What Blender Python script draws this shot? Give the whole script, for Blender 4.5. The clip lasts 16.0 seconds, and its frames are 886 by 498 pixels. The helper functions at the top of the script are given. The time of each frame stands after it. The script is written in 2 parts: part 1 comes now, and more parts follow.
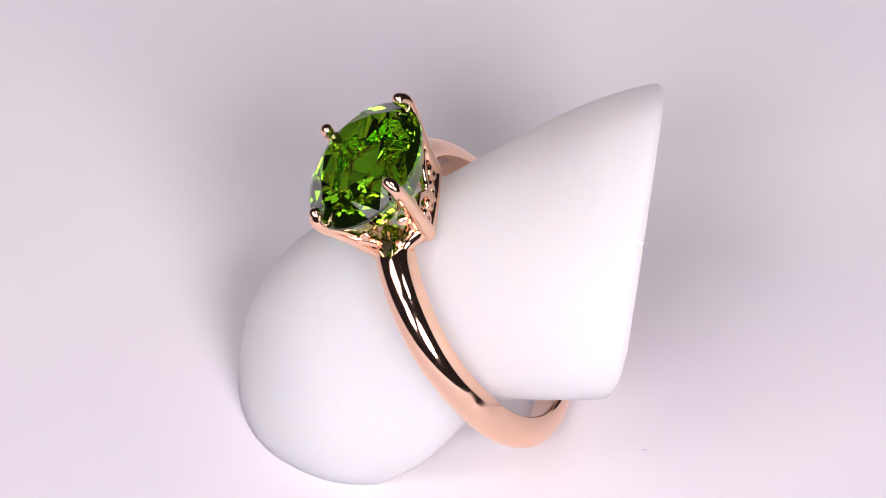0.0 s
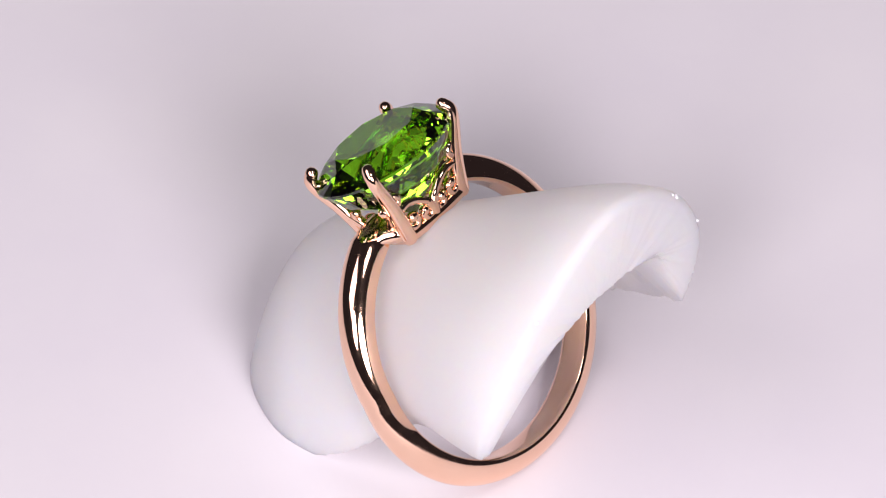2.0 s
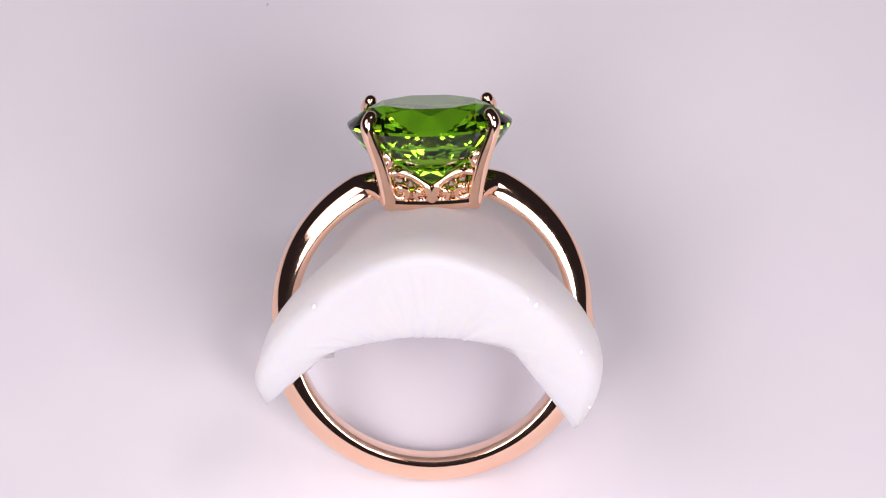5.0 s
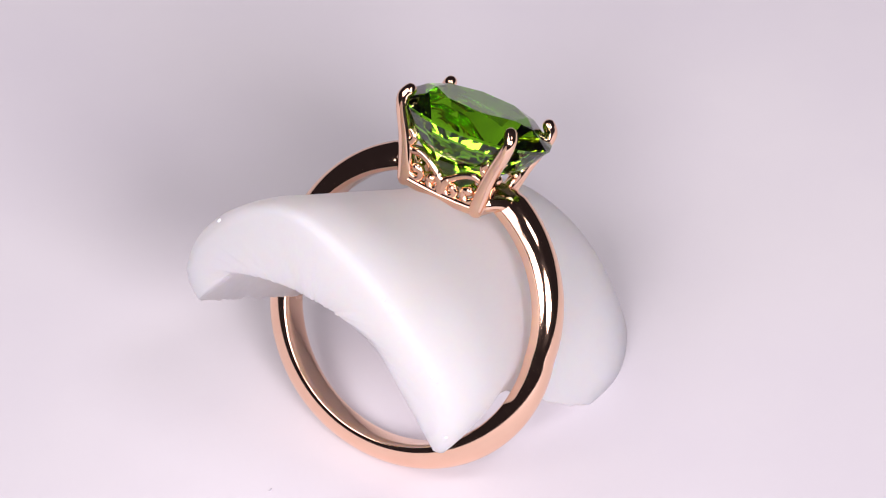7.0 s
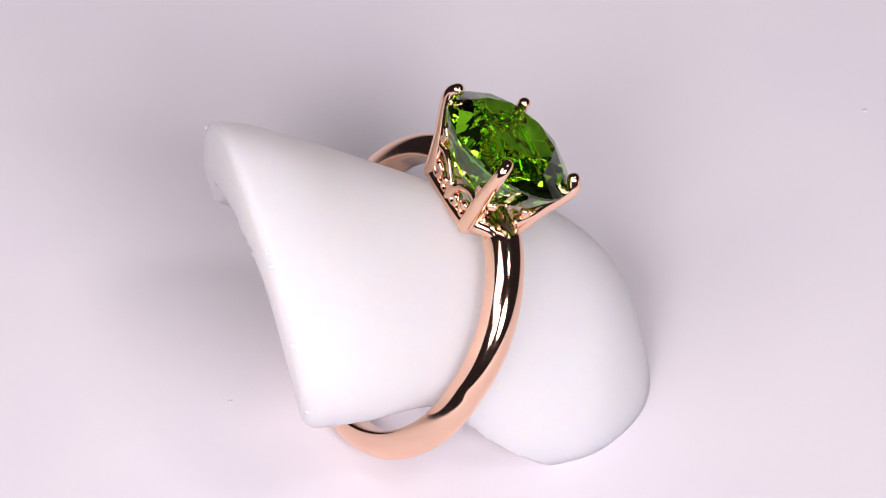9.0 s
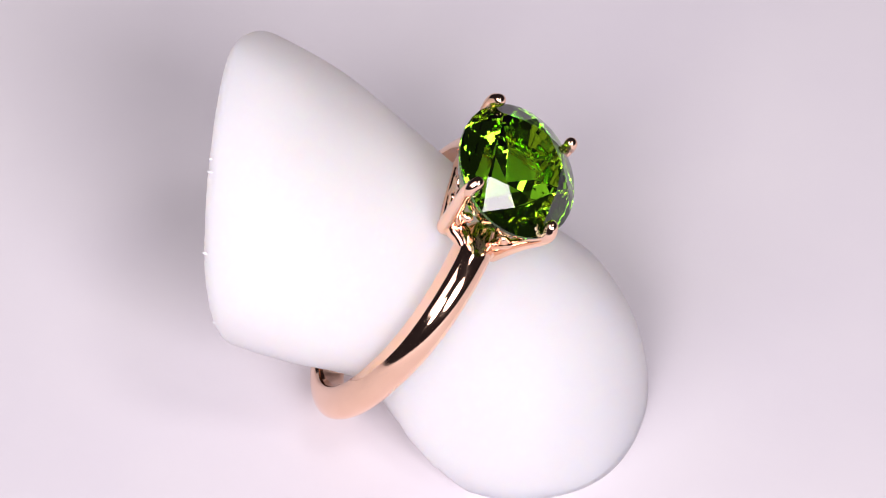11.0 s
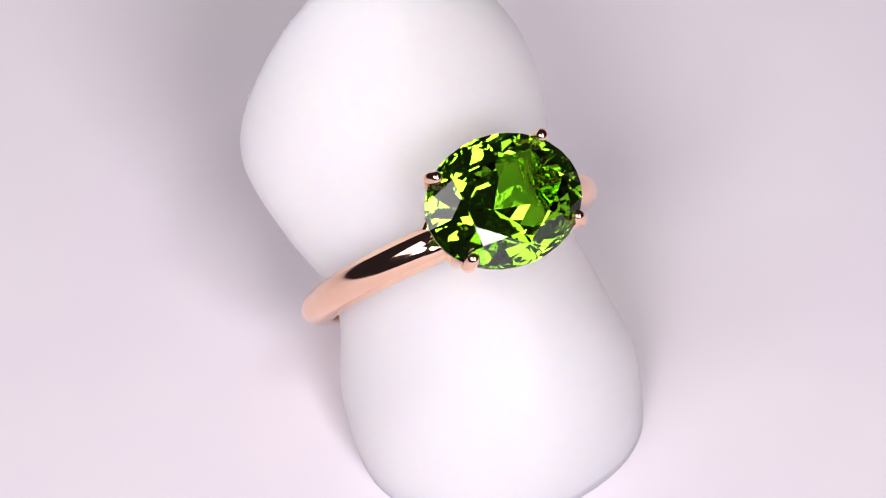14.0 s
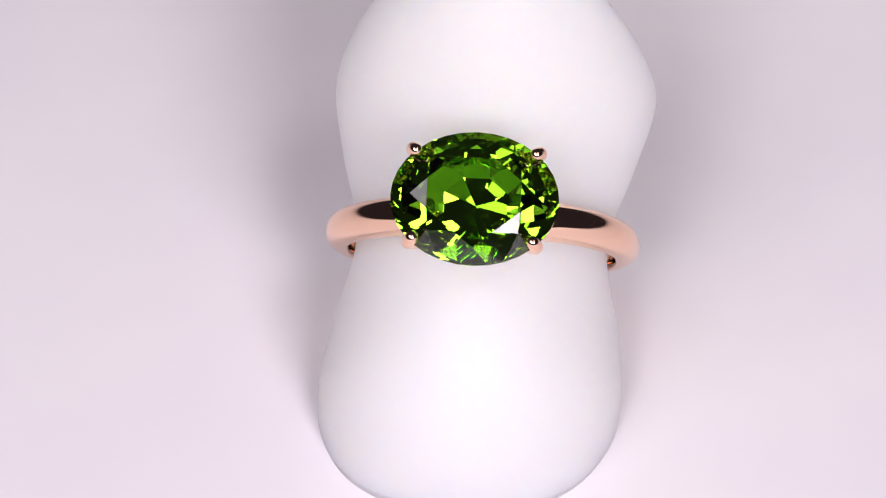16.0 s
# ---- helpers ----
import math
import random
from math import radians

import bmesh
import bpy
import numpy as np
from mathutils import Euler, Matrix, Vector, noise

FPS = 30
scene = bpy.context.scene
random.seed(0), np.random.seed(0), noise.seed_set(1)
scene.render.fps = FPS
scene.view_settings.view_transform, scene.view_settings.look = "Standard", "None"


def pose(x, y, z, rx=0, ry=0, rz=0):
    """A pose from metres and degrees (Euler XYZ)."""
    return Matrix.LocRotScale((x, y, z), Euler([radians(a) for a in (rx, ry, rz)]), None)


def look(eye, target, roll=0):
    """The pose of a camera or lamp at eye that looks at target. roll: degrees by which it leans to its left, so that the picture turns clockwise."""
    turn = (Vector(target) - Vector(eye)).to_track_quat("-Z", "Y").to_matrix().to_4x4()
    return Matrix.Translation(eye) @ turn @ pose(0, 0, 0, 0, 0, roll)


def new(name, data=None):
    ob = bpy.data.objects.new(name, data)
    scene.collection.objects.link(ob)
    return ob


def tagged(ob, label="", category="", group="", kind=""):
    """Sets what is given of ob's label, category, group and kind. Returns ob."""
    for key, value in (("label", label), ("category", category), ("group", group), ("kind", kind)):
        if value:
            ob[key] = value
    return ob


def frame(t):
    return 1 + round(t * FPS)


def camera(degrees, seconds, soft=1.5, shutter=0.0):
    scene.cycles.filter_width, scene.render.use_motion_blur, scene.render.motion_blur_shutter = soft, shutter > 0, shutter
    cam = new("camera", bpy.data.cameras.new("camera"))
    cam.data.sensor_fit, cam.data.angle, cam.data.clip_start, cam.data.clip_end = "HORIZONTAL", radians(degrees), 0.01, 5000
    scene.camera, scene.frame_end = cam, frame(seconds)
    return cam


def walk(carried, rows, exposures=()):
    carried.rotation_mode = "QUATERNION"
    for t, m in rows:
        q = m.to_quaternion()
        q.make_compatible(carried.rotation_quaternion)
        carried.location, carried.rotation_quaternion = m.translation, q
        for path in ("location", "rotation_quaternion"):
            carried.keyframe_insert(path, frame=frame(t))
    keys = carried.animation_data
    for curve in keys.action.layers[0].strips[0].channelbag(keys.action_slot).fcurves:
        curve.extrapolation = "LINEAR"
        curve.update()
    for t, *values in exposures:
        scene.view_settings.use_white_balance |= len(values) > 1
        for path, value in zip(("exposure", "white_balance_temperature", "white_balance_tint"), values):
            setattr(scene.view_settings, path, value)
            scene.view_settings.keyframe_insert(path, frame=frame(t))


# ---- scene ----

MM = 0.001

# ---- camera ----
cam = camera(16.0, 16.0, soft=1.1)
EYE = (0.0, -0.13533, 0.15829)
AIM = (0.0, 0.0, 0.01651)
walk(cam, [(0.0, look(EYE, AIM, -0.47)), (16.0, look(EYE, AIM, -0.47))])
scene.view_settings.exposure = 0.04

# ---- light ----
world = bpy.data.worlds.new("dark_room")
scene.world = world
world.use_nodes = True
world.node_tree.nodes["Background"].inputs[0].default_value = (0.66, 0.55, 0.70, 1)
world.node_tree.nodes["Background"].inputs[1].default_value = 0.030


def area_lamp(name, where, aim, size, watts, colour, shape="SQUARE"):
    data = bpy.data.lights.new(name, "AREA")
    data.shape, data.size, data.energy, data.color = shape, size, watts, colour
    ob = new(name, data)
    ob.matrix_world = look(where, aim)
    return ob


LIT = Vector((0.0, 0.004, 0.010))
TINT = (1.0, 0.922, 0.98)


def studio_lamp(name, azimuth, height, far, size, watts, shape="SQUARE"):
    """A soft studio lamp: azimuth to the right of the camera's side, angle over the table, distance from the ring."""
    a, e = radians(azimuth), radians(height)
    area_lamp(name, LIT + far * Vector((math.sin(a) * math.cos(e), -math.cos(a) * math.cos(e), math.sin(e))), LIT, size, watts, TINT, shape)


studio_lamp("key_panel", 49, 63.5, 0.48, 0.088, 0.30)
studio_lamp("left_panel", -53, 52, 0.48, 0.240, 0.66)
studio_lamp("front_lamp_left", -20, 38, 0.50, 0.180, 1.04, "DISK")
studio_lamp("front_lamp_right", 23, 33, 0.50, 0.220, 1.90, "DISK")


# ---- materials ----
def material(name):
    m = bpy.data.materials.new(name)
    m.use_nodes = True
    return m, m.node_tree.nodes, m.node_tree.links, m.node_tree.nodes["Principled BSDF"]


def noise_node(nodes, links, scale, detail=4.0, rough=0.55):
    co = nodes.new("ShaderNodeTexCoord")
    tex = nodes.new("ShaderNodeTexNoise")
    tex.inputs["Scale"].default_value = scale
    tex.inputs["Detail"].default_value = detail
    tex.inputs["Roughness"].default_value = rough
    links.new(co.outputs["Object"], tex.inputs["Vector"])
    return tex


def ramp(nodes, links, source, a, b, lo=0.3, hi=0.7):
    r = nodes.new("ShaderNodeValToRGB")
    r.color_ramp.elements[0].position, r.color_ramp.elements[0].color = lo, a
    r.color_ramp.elements[1].position, r.color_ramp.elements[1].color = hi, b
    links.new(source.outputs[0], r.inputs[0])
    return r


def bumped(nodes, links, bsdf, source, strength, distance):
    b = nodes.new("ShaderNodeBump")
    b.inputs["Strength"].default_value, b.inputs["Distance"].default_value = strength, distance
    links.new(source.outputs[0], b.inputs["Height"])
    links.new(b.outputs[0], bsdf.inputs["Normal"])


def paper_material():
    m, n, l, p = material("white_paper")
    big = noise_node(n, l, 34.0, 4.0)
    c = ramp(n, l, big, (0.758, 0.722, 0.776, 1), (0.812, 0.780, 0.806, 1))
    l.new(c.outputs[0], p.inputs["Base Color"])
    p.inputs["Roughness"].default_value = 0.75
    p.inputs["Specular IOR Level"].default_value = 0.25
    bumped(n, l, p, noise_node(n, l, 900.0, 5.0), 0.06, 0.0002)
    return m


def plastic_material():
    m, n, l, p = material("white_plastic")
    c = ramp(n, l, noise_node(n, l, 160.0, 4.0), (0.885, 0.900, 0.958, 1), (0.912, 0.925, 0.978, 1))
    l.new(c.outputs[0], p.inputs["Base Color"])
    r = ramp(n, l, noise_node(n, l, 420.0, 3.0), (0.42, 0.42, 0.42, 1), (0.56, 0.56, 0.56, 1))
    l.new(r.outputs[0], p.inputs["Roughness"])
    p.inputs["Specular IOR Level"].default_value = 0.35
    p.inputs["Subsurface Weight"].default_value = 1.0
    p.inputs["Subsurface Radius"].default_value = (1.0, 0.8, 0.6)
    p.inputs["Subsurface Scale"].default_value = 0.004
    bumped(n, l, p, noise_node(n, l, 350.0, 5.0), 0.10, 0.00012)
    # thin walls let warm light through
    through_light = n.new("ShaderNodeBsdfTranslucent")
    through_light.inputs[0].default_value = (0.99, 0.965, 0.935, 1)
    mix = n.new("ShaderNodeMixShader")
    mix.inputs[0].default_value = 0.46
    l.new(p.outputs[0], mix.inputs[1])
    l.new(through_light.outputs[0], mix.inputs[2])
    l.new(mix.outputs[0], n["Material Output"].inputs["Surface"])
    return m


def gold_material():
    m, n, l, p = material("rose_gold")
    c = ramp(n, l, noise_node(n, l, 500.0, 3.0), (0.93, 0.61, 0.44, 1), (0.96, 0.65, 0.48, 1))
    l.new(c.outputs[0], p.inputs["Base Color"])
    p.inputs["Metallic"].default_value = 1.0
    r = ramp(n, l, noise_node(n, l, 1400.0, 5.0, 0.7), (0.05, 0.05, 0.05, 1), (0.13, 0.13, 0.13, 1), 0.35, 0.75)
    l.new(r.outputs[0], p.inputs["Roughness"])
    bumped(n, l, p, noise_node(n, l, 2600.0, 6.0, 0.7), 0.05, 0.00004)
    return m


def gem_material():
    m, n, l, p = material("green_gem")
    p.inputs["Base Color"].default_value = (0.195, 0.56, 0.014, 1)
    p.inputs["Transmission Weight"].default_value = 1.0
    p.inputs["IOR"].default_value = 1.66
    p.inputs["Roughness"].default_value = 0.0
    return m


def plain(name, colour, rough):
    m, n, l, p = material(name)
    t = noise_node(n, l, 30.0, 4.0)
    dark = tuple(v * 0.85 for v in colour[:3]) + (1,)
    l.new(ramp(n, l, t, dark, colour).outputs[0], p.inputs["Base Color"])
    p.inputs["Roughness"].default_value = rough
    return m


PAPER, PLASTIC, GOLD, GEM = paper_material(), plastic_material(), gold_material(), gem_material()
TORN = plain("torn_plastic", (0.94, 0.945, 0.97, 1), 0.55)
LINT = plain("grey_lint", (0.62, 0.59, 0.64, 1), 0.9)


# ---- mesh helpers ----
def mesh_of(name, bm, mat, smooth=True):
    bmesh.ops.recalc_face_normals(bm, faces=bm.faces[:])
    me = bpy.data.meshes.new(name)
    bm.to_mesh(me)
    bm.free()
    me.materials.append(mat)
    if smooth:
        me.polygons.foreach_set("use_smooth", [True] * len(me.polygons))
    return me


def part(name, bm, mat, parent, label="", smooth=True):
    ob = new(name, mesh_of(name, bm, mat, smooth))
    ob.parent = parent
    return tagged(ob, label)


def spline(points, steps):
    """Catmull-Rom curve through the points."""
    pts = [Vector(p) for p in points]
    pts = [2 * pts[0] - pts[1]] + pts + [2 * pts[-1] - pts[-2]]
    out = []
    for i in range(1, len(pts) - 2):
        a, b, c, d = pts[i - 1:i + 3]
        for k in range(steps):
            u = k / steps
            out.append(0.5 * (2 * b + (c - a) * u + (2 * a - 5 * b + 4 * c - d) * u * u + (3 * b - a - 3 * c + d) * u ** 3))
    out.append(pts[-2])
    return out


def tube(bm, path, radii, sides=10, flat=1.0, side_hint=None):
    """A rod along the path, with rounded ends; flat squeezes it along side_hint."""
    path = [Vector(p) for p in path]
    n = len(path)
    rings = []
    hint = Vector(side_hint) if side_hint else Vector((0.31, 0.95, 0.11))
    for i, p in enumerate(path):
        d = (path[min(i + 1, n - 1)] - path[max(i - 1, 0)]).normalized()
        u = (hint - d * hint.dot(d)).normalized()
        w = d.cross(u)
        r = radii[min(i, len(radii) - 1)] if len(radii) == n else np.interp(i / (n - 1), np.linspace(0, 1, len(radii)), radii)
        caps = [(0.0, 1.0)]
        if i == 0:
            caps = [(-0.92, 0.38), (-0.6, 0.8), (0.0, 1.0)]
        if i == n - 1:
            caps = [(0.0, 1.0), (0.6, 0.8), (0.92, 0.38)]
        for along, k in caps:
            c = p + d * (along * r)
            rings.append([bm.verts.new(c + (u * math.cos(a) * flat + w * math.sin(a)) * r * k) for a in [2 * math.pi * j / sides for j in range(sides)]])
    for a, b in zip(rings, rings[1:]):
        for j in range(sides):
            bm.faces.new((a[j], a[(j + 1) % sides], b[(j + 1) % sides], b[j]))
    bm.faces.new(rings[0][::-1])
    bm.faces.new(rings[-1])


# ---- the setting ----
def build_setting():
    bm = bmesh.new()
    bmesh.ops.create_cube(bm, size=1.0, matrix=Matrix.Translation((0, 0, -0.0066)) @ Matrix.Diagonal((2.4, 2.4, 0.012, 1)))
    tagged(new("tabletop", mesh_of("tabletop", bm, PAPER, False)), "white matte paper sheet covering the tabletop", "tabletop", kind="structure")


build_setting()


def build_turntable():
    bm = bmesh.new()
    bmesh.ops.create_circle(bm, cap_ends=True, radius=0.10, segments=128)
    top = bmesh.ops.extrude_face_region(bm, geom=bm.faces[:])
    bmesh.ops.translate(bm, verts=[v for v in top["geom"] if isinstance(v, bmesh.types.BMVert)], vec=(0, 0, 0.0006))
    bmesh.ops.translate(bm, verts=bm.verts, vec=(0, 0, -0.0006))
    disc = tagged(new("turntable", mesh_of("turntable", bm, PAPER, False)), "round white matte turntable plate turning on the table", "turntable")
    for x, y, size in ((-0.0385, -0.0121, 0.00013), (0.0135, -0.0046, 0.00012), (0.0320, -0.0022, 0.00011)):
        bm = bmesh.new()
        tube(bm, [(x - size, y, size * 0.35), (x, y + size * 0.4, size * 0.5), (x + size, y - size * 0.2, size * 0.35)], [size * 0.4, size * 0.5, size * 0.3], 6)
        part("lint_speck", bm, LINT, disc, "tiny grey speck of lint")
    return disc


turntable = build_turntable()

# ---- the stand: a saddle-shaped shell cut flat at the floor and at its raised end ----
TILT = radians(33.05)
CENTRE = Vector((0.0, 0.0, 9.35))
KNOTS = np.array([-20, -15, -10.5, -6, 0, 5, 10, 15, 20.0])
WIDTH = np.array([7.57, 9.14, 9.95, 9.56, 8.25, 9.58, 10.5, 9.55, 9.7])
TOP = np.array([-1.09, 4.45, 6.85, 7.60, 7.45, 7.6, 7.8, 8.45, 8.31])
MIDDLE = np.array([-4.17, -3.93, -2.87, -3.33, -0.79, -0.85, -0.7, -1.09, -4.8])
WALL = np.array([1.6, 1.6, 1.7, 2.0, 2.4, 3.2, 4.8, 6.2, 6.6])


def along_axis(e, s, n):
    """From the ring's own directions (across, along its bore, towards the gem) to the carried frame, in millimetres."""
    ct, st = math.cos(TILT), math.sin(TILT)
    return CENTRE + Vector((s * ct - n * st, -e, s * st + n * ct))


def curve_at(values, s):
    d = np.gradient(values, KNOTS)
    s = min(max(s, KNOTS[0]), KNOTS[-1])
    i = int(min(max(np.searchsorted(KNOTS, s) - 1, 0), len(KNOTS) - 2))
    h = KNOTS[i + 1] - KNOTS[i]
    u = (s - KNOTS[i]) / h
    return float(values[i] * (2 * u ** 3 - 3 * u * u + 1) + d[i] * h * (u ** 3 - 2 * u * u + u)
                 + values[i + 1] * (3 * u * u - 2 * u ** 3) + d[i + 1] * h * (u ** 3 - u * u))


def shell_point(s, v, inner):
    """v runs 0 to 1 across the arch from foot to foot."""
    w, top, c = curve_at(WIDTH, s), curve_at(TOP, s), curve_at(MIDDLE, s)
    drop = 1.8 if s < 0 else 0.5 if v < 0.5 else 2.4
    foot = -3.4 - drop * min(abs(s) / 9, 1) + 0.10 * noise.noise((s * 1.1, round(v) * 7.0, 0.3)) + 0.09 * noise.noise((s * 4.6, round(v) * 9.0, 1.3)) + 0.12 * noise.noise((s * 11.0, round(v) * 5.0, 4.1))
    if inner:
        t = curve_at(WALL, s)
        w, top = w - min(t, 1.9 + 0.3 * min(1.0, max(0.0, (s - 4) / 6))), top - t
        foot += 0.05
    low = math.asin(max(-0.95, min(0.6, (foot - c) / w)))
    if inner:
        # both flanks thicken towards the raised end
        low += (radians(46 if v > 0.5 else 34) - low) * min(1.0, max(0.0, (s + 3) / 6))
    a = low + (math.pi - 2 * low) * v
    x, y = math.cos(a), math.sin(a)
    ex = 1.15
    e = w * math.copysign(abs(x) ** ex, x)
    n = c + (top - c if y > 0 else w) * math.copysign(abs(y) ** ex, y)
    if e < 0:
        e *= 1 + 0.01 * min(1.0, max(0.0, (s - 4) / 8))
    else:
        e *= 1 + 0.09 * min(1.0, max(0.0, -n / 4)) * min(1.0, max(0.0, (s - 4) / 8))
    e += 0.072 + 0.04 * s - 0.006 * n
    return along_axis(e, s, n)


def back_side(p):
    corner = 0.105 * max(0.0, 14.6 - p.z) * min(1.0, max(0.0, -p.y / 6))
    return p.x - p.y * 0.062 + (p.z - 15.6) * -0.075 - 10.66 + corner


def end_of(v, inner, back):
    """How far along the axis the column reaches before the cut."""
    lo, hi = (0.0, 20.0) if back else (0.0, -20.0)
    for _ in range(30):
        mid = (lo + hi) / 2
        p = shell_point(mid, v, inner)
        out = back_side(p) > 0 if back else p.z < 0.05
        lo, hi = (lo, mid) if out else (mid, hi)
    return lo


def build_stand():
    cols, rows = 132, 84
    outer, inner = [], []
    for j in range(cols + 1):
        v = j / cols
        a, b = end_of(v, False, False), end_of(v, False, True)
        rho = 0.95
        a2, b2 = end_of(v, True, False), end_of(v, True, True)
        b2 += 0.14 * noise.noise((v * 45, 3.0, 0.5)) + 0.10 * noise.noise((v * 110, 8.0, 0.5))
        inn = [shell_point(a2 + (b2 - a2) * i / rows, v, True) for i in range(rows + 1)]
        col = [shell_point(a + (b - rho - a) * i / rows, v, False) for i in range(rows + 1)]
        # rounded lip at the raised end
        lip = []
        inward = inn[-1] - shell_point(b, v, False)
        depth = min(rho, inward.length * 0.6)
        inward.normalize()
        for k in range(1, 9):
            ang = math.pi / 2 * k / 8
            base = shell_point(b - rho + rho * math.sin(ang), v, False)
            lip.append(base + inward * (depth * (1 - math.cos(ang))))
        # the flat cut face between the lip and the ragged inner edge
        face = [lip[-1].lerp(inn[-1], k / 9) for k in range(1, 9)]
        face.append(lip[-1].lerp(inn[-1], 0.97))
        outer.append(col + lip + face)
        inner.append(inn)
    bm = bmesh.new()
    loop = []
    for o, n in zip(outer, inner):
        ring_of = o + n[::-1]
        loop.append([bm.verts.new(p * MM) for p in ring_of])
    for a, b in zip(loop, loop[1:]):
        for i in range(len(a)):
            k = (i + 1) % len(a)
            bm.faces.new((a[i], b[i], b[k], a[k]))
    for c in (loop[0], loop[-1]):
        half = (len(c) - (rows + 1))
        o, n = c[:half], c[half:][::-1]
        for i in range(rows):
            oi, ok = min(round(i * (half - 1) / rows), half - 1), min(round((i + 1) * (half - 1) / rows), half - 1)
            quad = [o[oi], o[ok], n[i + 1], n[i]]
            bm.faces.new(list(dict.fromkeys(quad)))
    ob = tagged(new("ring_stand", mesh_of("ring_stand", bm, PLASTIC)), "white plastic saddle-shaped ring stand with ragged cut edges", "ring stand")
    return ob


stand = build_stand()


def build_burrs(parent):
    """Small torn nubs that the cut left along the lip of the raised end."""
    for v, size in ((0.27, 0.15), (0.69, 0.10), (0.705, 0.15), (0.81, 0.15), (0.825, 0.10), (0.955, 0.12)):
        rim = shell_point(end_of(v, False, True) - 0.35, v, False)
        rim += 0.26 * (along_axis(0, 12, 0) - rim).normalized()
        bm = bmesh.new()
        bmesh.ops.create_icosphere(bm, subdivisions=2, radius=size * MM)
        for p in bm.verts:
            k = 1 + 0.9 * noise.noise(p.co / MM * 4.0 + Vector((v * 90, 0, 0)))
            p.co = Vector((p.co.x * 1.5, p.co.y * 0.9, p.co.z * 0.8)) * k + rim * MM
        part("burr", bm, TORN, parent, "torn white plastic burr")


build_burrs(stand)


# ---- the ring ----
def ring_space(e, s, n):
    return along_axis(e, s, n) * MM


def build_shank(parent):
    bm = bmesh.new()
    steps, sides = 150, 28
    rings = []
    for i in range(steps + 1):
        a = radians(14.5 + 331 * i / steps)
        near = abs(math.cos(a / 2)) ** 4
        down = max(0.0, -math.cos(a))
        end = min(1.0, min(i, steps - i) / 6)
        width = (1.16 + 0.12 * near) * (0.66 + 0.34 * math.sin(end * math.pi / 2))
        r_in = 8.40 + 0.24 * math.sin(a) ** 2 + 0.92 * down
        r_out = 10.10 + 0.22 * near + 0.12 * math.sin(a) ** 2 + 0.92 * (1 - (1 - down) ** 2)
        edge = 0.28
        rise = (r_out - r_in - edge) * (0.7 + 0.3 * end)
        ring_of = []
        for j in range(sides):
            b = 2 * math.pi * j / sides
            cx, cy = math.cos(b), math.sin(b)
            # domed outside, nearly flat inside with eased edges
            if cy >= 0:
                s, r = width * math.copysign(abs(cx) ** (0.88 + 0.45 * down), cx), r_in + edge + rise * cy
            else:
                s, r = width * math.copysign(abs(cx) ** 0.45, cx), r_in + edge - edge * abs(cy) ** 0.8
            ring_of.append(bm.verts.new(ring_space(r * math.sin(a) + 0.12, s - 0.06 - 0.03 * r * math.cos(a), r * math.cos(a))))
        rings.append(ring_of)
    for p, q in zip(rings, rings[1:]):
        for j in range(sides):
            bm.faces.new((p[j], p[(j + 1) % sides], q[(j + 1) % sides], q[j]))
    bm.faces.new(rings[0])
    bm.faces.new(rings[-1])
    return part("shank", bm, GOLD, parent, "polished rose gold band")


def side_point(u, v, which, sign):
    """A place on the basket: u from -1 to 1 along the side, v up from the base rail."""
    n = 7.78 + v * 3.5
    k = (n - 7.7) / 5.0
    wide, deep = 2.68 + 1.1 * k, 1.8 + 1.02 * k
    if which == "long":
        return ring_space(u * wide, sign * (deep + 0.02), n)
    return ring_space(sign * (wide + 0.02), u * deep, n)


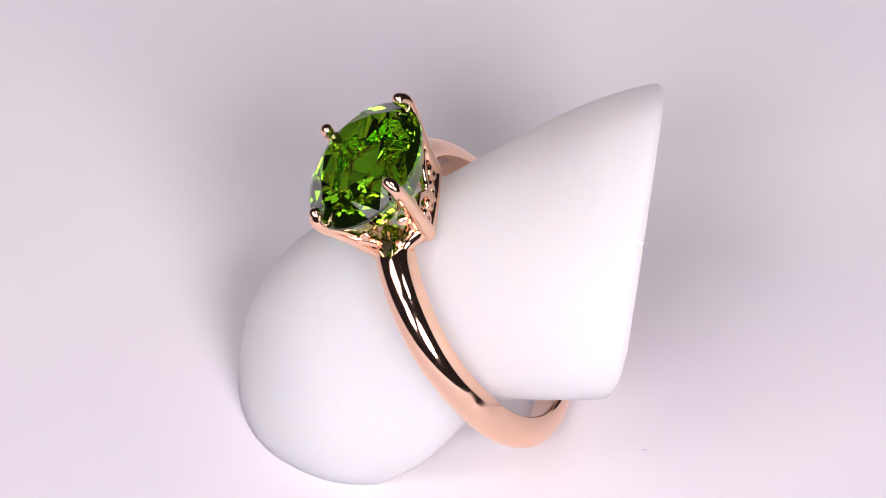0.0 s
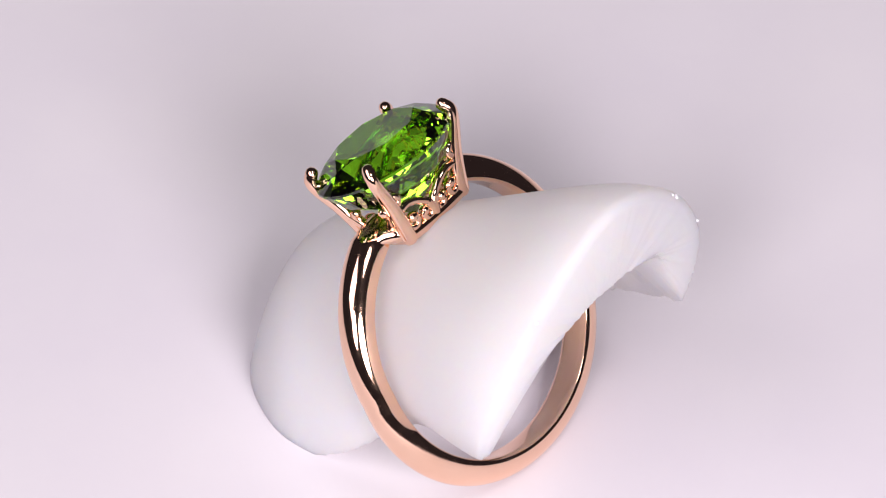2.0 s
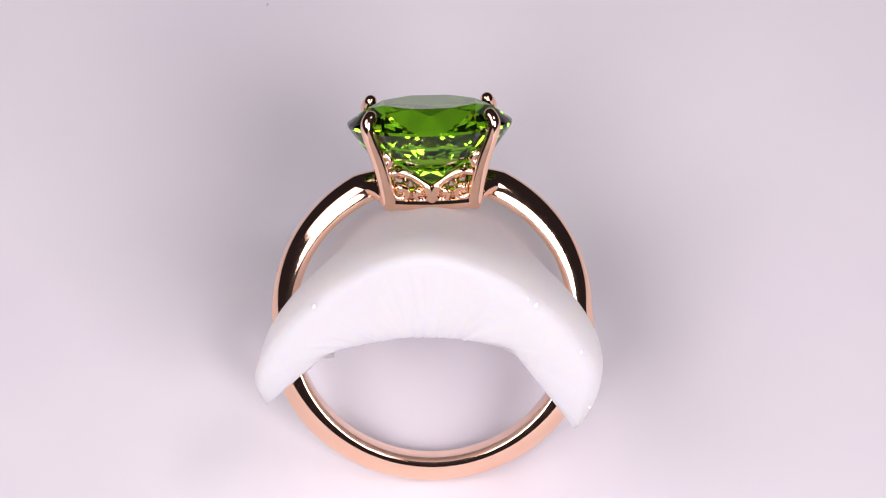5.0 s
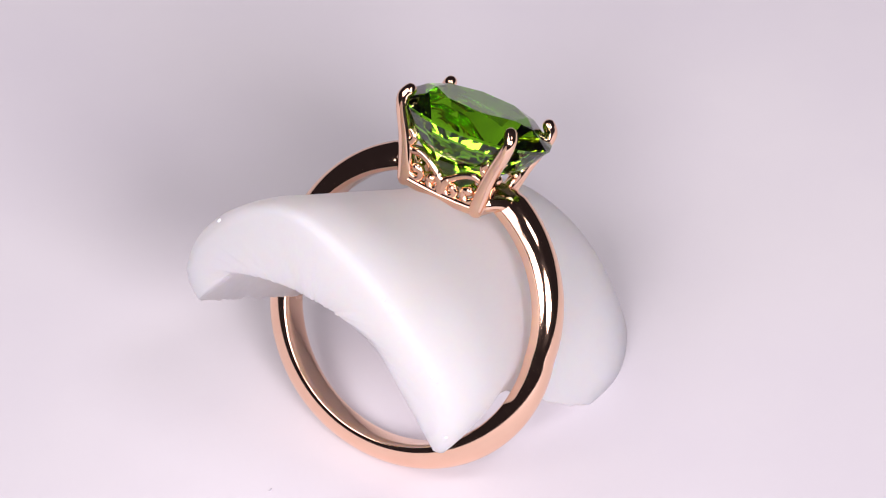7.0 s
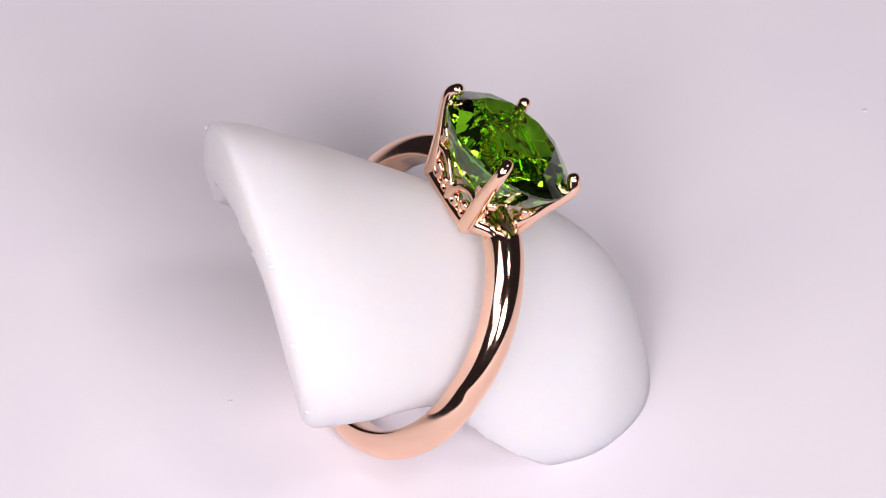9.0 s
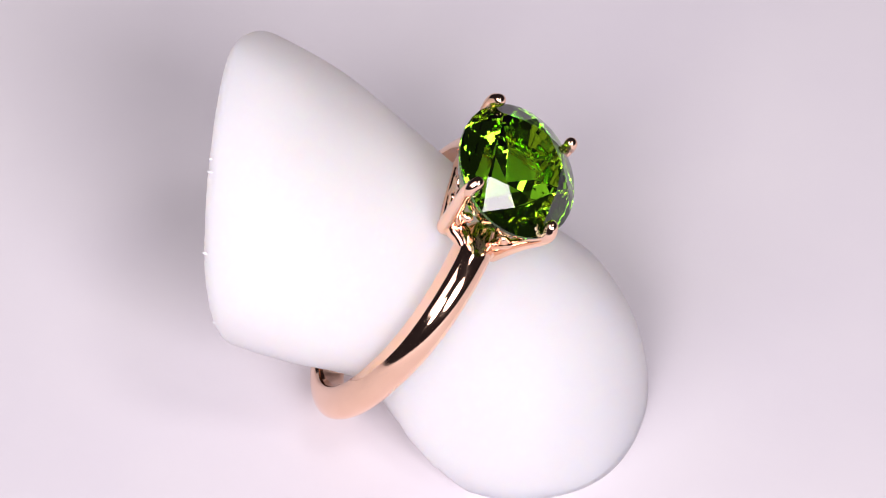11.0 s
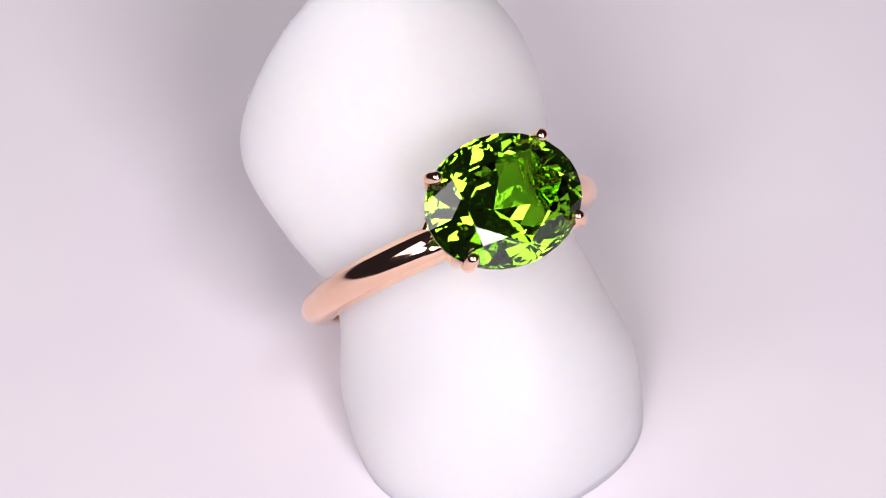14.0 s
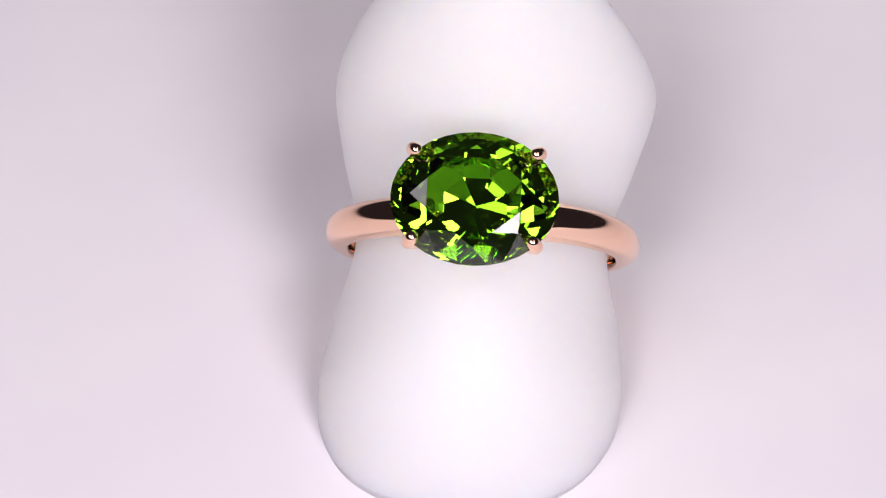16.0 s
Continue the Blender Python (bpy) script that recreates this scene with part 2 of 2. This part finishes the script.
def build_head(parent):
    for se in (-1, 1):
        for sn in (-1, 1):
            path = spline([ring_space(se * e, sn * s, n) for e, s, n in ((2.66, 1.77, 7.75), (2.90, 2.04, 9.1), (3.26, 2.42, 10.6), (3.80, 2.84, 12.2), (3.93, 2.92, 12.95), (3.72, 2.75, 13.42))], 6)
            bm = bmesh.new()
            tube(bm, path, [0.00054, 0.00054, 0.00048, 0.00044, 0.00043, 0.00043], 14)
            part("claw", bm, GOLD, parent)
            bm = bmesh.new()
            tube(bm, spline([ring_space(se * e, sn * s, n) for e, s, n in ((4.2, 0.30, 8.35), (3.6, 0.70, 8.40), (3.05, 1.25, 8.25), (2.6, 1.70, 8.0))], 5), [0.00042, 0.00055, 0.00058, 0.00050], 12)
            part("shoulder", bm, GOLD, parent)
    for sign in (-1, 1):
        bm = bmesh.new()
        tube(bm, spline([ring_space(e, sign * 1.82, 7.60 + 0.12 * (e / 2.6) ** 2) for e in (-2.6, -1.3, 0, 1.3, 2.6)], 4), [0.00040], 10)
        part("base_rail", bm, GOLD, parent)
        bm = bmesh.new()
        tube(bm, spline([ring_space(sign * 2.65, s, 7.72) for s in (-1.8, -0.6, 0.6, 1.8)], 4), [0.00046], 10)
        part("base_rail", bm, GOLD, parent)
    scroll = ((0.84, 0.72), (0.78, 0.82), (0.86, 0.91), (0.95, 0.82), (0.94, 0.66), (0.84, 0.56), (0.64, 0.58), (0.42, 0.51), (0.20, 0.37), (0.06, 0.26), (0.0, 0.02))
    spiral = ((0.92, 0.58), (0.95, 0.36), (0.88, 0.16), (0.72, 0.07), (0.58, 0.13), (0.57, 0.25), (0.67, 0.28))
    festoon = ((-0.97, 0.70), (-0.80, 0.50), (-0.50, 0.24), (-0.2, 0.10), (0.0, 0.07), (0.2, 0.10), (0.50, 0.24), (0.80, 0.50), (0.97, 0.70))
    leaf = ((0.97, 0.22), (0.80, 0.30), (0.66, 0.44), (0.72, 0.60), (0.60, 0.62))
    curl = ((0.12, 0.30), (0.07, 0.15), (0.15, 0.04), (0.29, 0.04), (0.36, 0.14), (0.29, 0.20))
    for which in ("long", "short"):
        for sign in (-1, 1):
            for half in (-1, 1):
                for name, pts in (("scroll", scroll), ("spiral", spiral), ("curl", curl)) if which == "long" else (("leaf", leaf),):
                    bm = bmesh.new()
                    path = spline([side_point(half * u, v, which, sign) for u, v in pts], 6)
                    r = 0.00026
                    tube(bm, path, [r * 1.25, r, r, r, r, r * 1.4], 10)
                    part(name, bm, GOLD, parent)
            if which == "short":
                bm = bmesh.new()
                tube(bm, spline([side_point(u, v, which, sign) for u, v in festoon], 5), [0.00032, 0.00040, 0.00052, 0.00040, 0.00032], 10)
                part("end_rail", bm, GOLD, parent)


def build_gem(parent):
    A, B = 5.22, 4.20
    girdle, table, culet = 12.5, 13.82, 7.75
    bm = bmesh.new()

    def ring_at(count, k, n, shift=0.0):
        out = []
        for i in range(count):
            a = 2 * math.pi * (i + shift) / count
            out.append(bm.verts.new(ring_space(A * k * math.cos(a), B * k * math.sin(a), n)))
        return out

    tab = ring_at(8, 0.60, table, 0.5)
    star = ring_at(8, 0.76, girdle + 1.0)
    up = ring_at(32, 1.0, girdle + 0.09)
    dn = ring_at(32, 1.0, girdle - 0.09)
    mid = ring_at(16, 0.77, girdle - 1.75, 0.5)
    low = ring_at(8, 0.41, girdle - 3.15, 0.5)
    tip = bm.verts.new(ring_space(0, 0, culet))
    bm.faces.new(tab)
    for i in range(8):
        j = (i + 1) % 8
        g = [up[(4 * i + k) % 32] for k in range(5)]
        # star triangle, kite and the upper girdle facets
        bm.faces.new((star[j], tab[j], tab[i]))
        bm.faces.new((tab[i], star[i], g[2], star[j]))
        for c, m, q in ((star[i], g[0], g[1]), (star[i], g[1], g[2]), (star[j], g[2], g[3]), (star[j], g[3], g[4])):
            bm.faces.new((c, m, q))
    for i in range(32):
        j = (i + 1) % 32
        bm.faces.new((up[i], dn[i], dn[j], up[j]))
    for i in range(16):
        j = (i + 1) % 16
        a, b, c = dn[2 * i], dn[2 * i + 1], dn[(2 * i + 2) % 32]
        bm.faces.new((a, mid[i], b))
        bm.faces.new((b, mid[i], c))
        bm.faces.new((c, mid[i], mid[j]))
    for i in range(8):
        j = (i + 1) % 8
        bm.faces.new((mid[2 * i], low[i], mid[2 * i + 1]))
        bm.faces.new((mid[2 * i + 1], low[i], low[j], mid[(2 * i + 2) % 16]))
        bm.faces.new((low[i], tip, low[j]))
    return part("gemstone", bm, GEM, parent, "oval faceted transparent green gemstone", False)


ring = tagged(new("ring"), "polished rose gold ring with oval green gemstone", "ring")
build_shank(ring)
build_head(ring)
build_gem(ring)

# ---- what turns ----
# seconds, millimetres on the table, heading in degrees
TURN = (
    (0.0, 2.01, 3.55, -4.48),
    (0.5, 2.25, 2.64, -13.19),
    (1.0, 2.17, 1.93, -21.64),
    (1.5, 1.95, 1.54, -29.62),
    (2.0, 1.70, 1.17, -37.86),
    (2.5, 1.35, 1.06, -46.24),
    (3.0, 0.98, 0.98, -54.10),
    (3.5, 0.68, 0.90, -62.01),
    (4.0, 0.36, 0.90, -70.22),
    (4.2, 0.19, 0.81, -73.84),
    (6.3, -1.50, 1.98, -112.09),
    (6.5, -1.53, 2.08, -115.52),
    (7.0, -1.64, 2.29, -123.58),
    (7.5, -1.79, 2.47, -131.64),
    (8.0, -1.87, 2.67, -139.94),
    (8.5, -1.99, 2.85, -148.47),
    (9.0, -2.12, 3.08, -156.83),
    (9.5, -2.43, 3.45, -164.95),
    (9.7, -2.59, 3.62, -168.23),
    (11.8, -1.61, 5.49, -204.91),
    (12.0, -1.53, 5.63, -208.17),
    (12.5, -1.09, 5.84, -215.90),
    (13.0, -0.53, 6.16, -224.52),
    (13.5, -0.03, 6.53, -233.19),
    (14.0, 0.47, 6.86, -241.20),
    (14.5, 1.01, 7.24, -249.49),
    (15.0, 1.60, 7.64, -257.82),
    (15.5, 2.11, 7.90, -266.12),
    (16.0, 2.46, 7.88, -274.09),
)


def motions():
    rows = [(t, pose(x * MM, y * MM, 0, 0, 0, a)) for t, x, y, a in TURN]
    walk(ring, rows)
    walk(stand, rows)
    walk(turntable, [(t, pose(0, 0.003, 0, 0, 0, a)) for t, x, y, a in TURN])


motions()
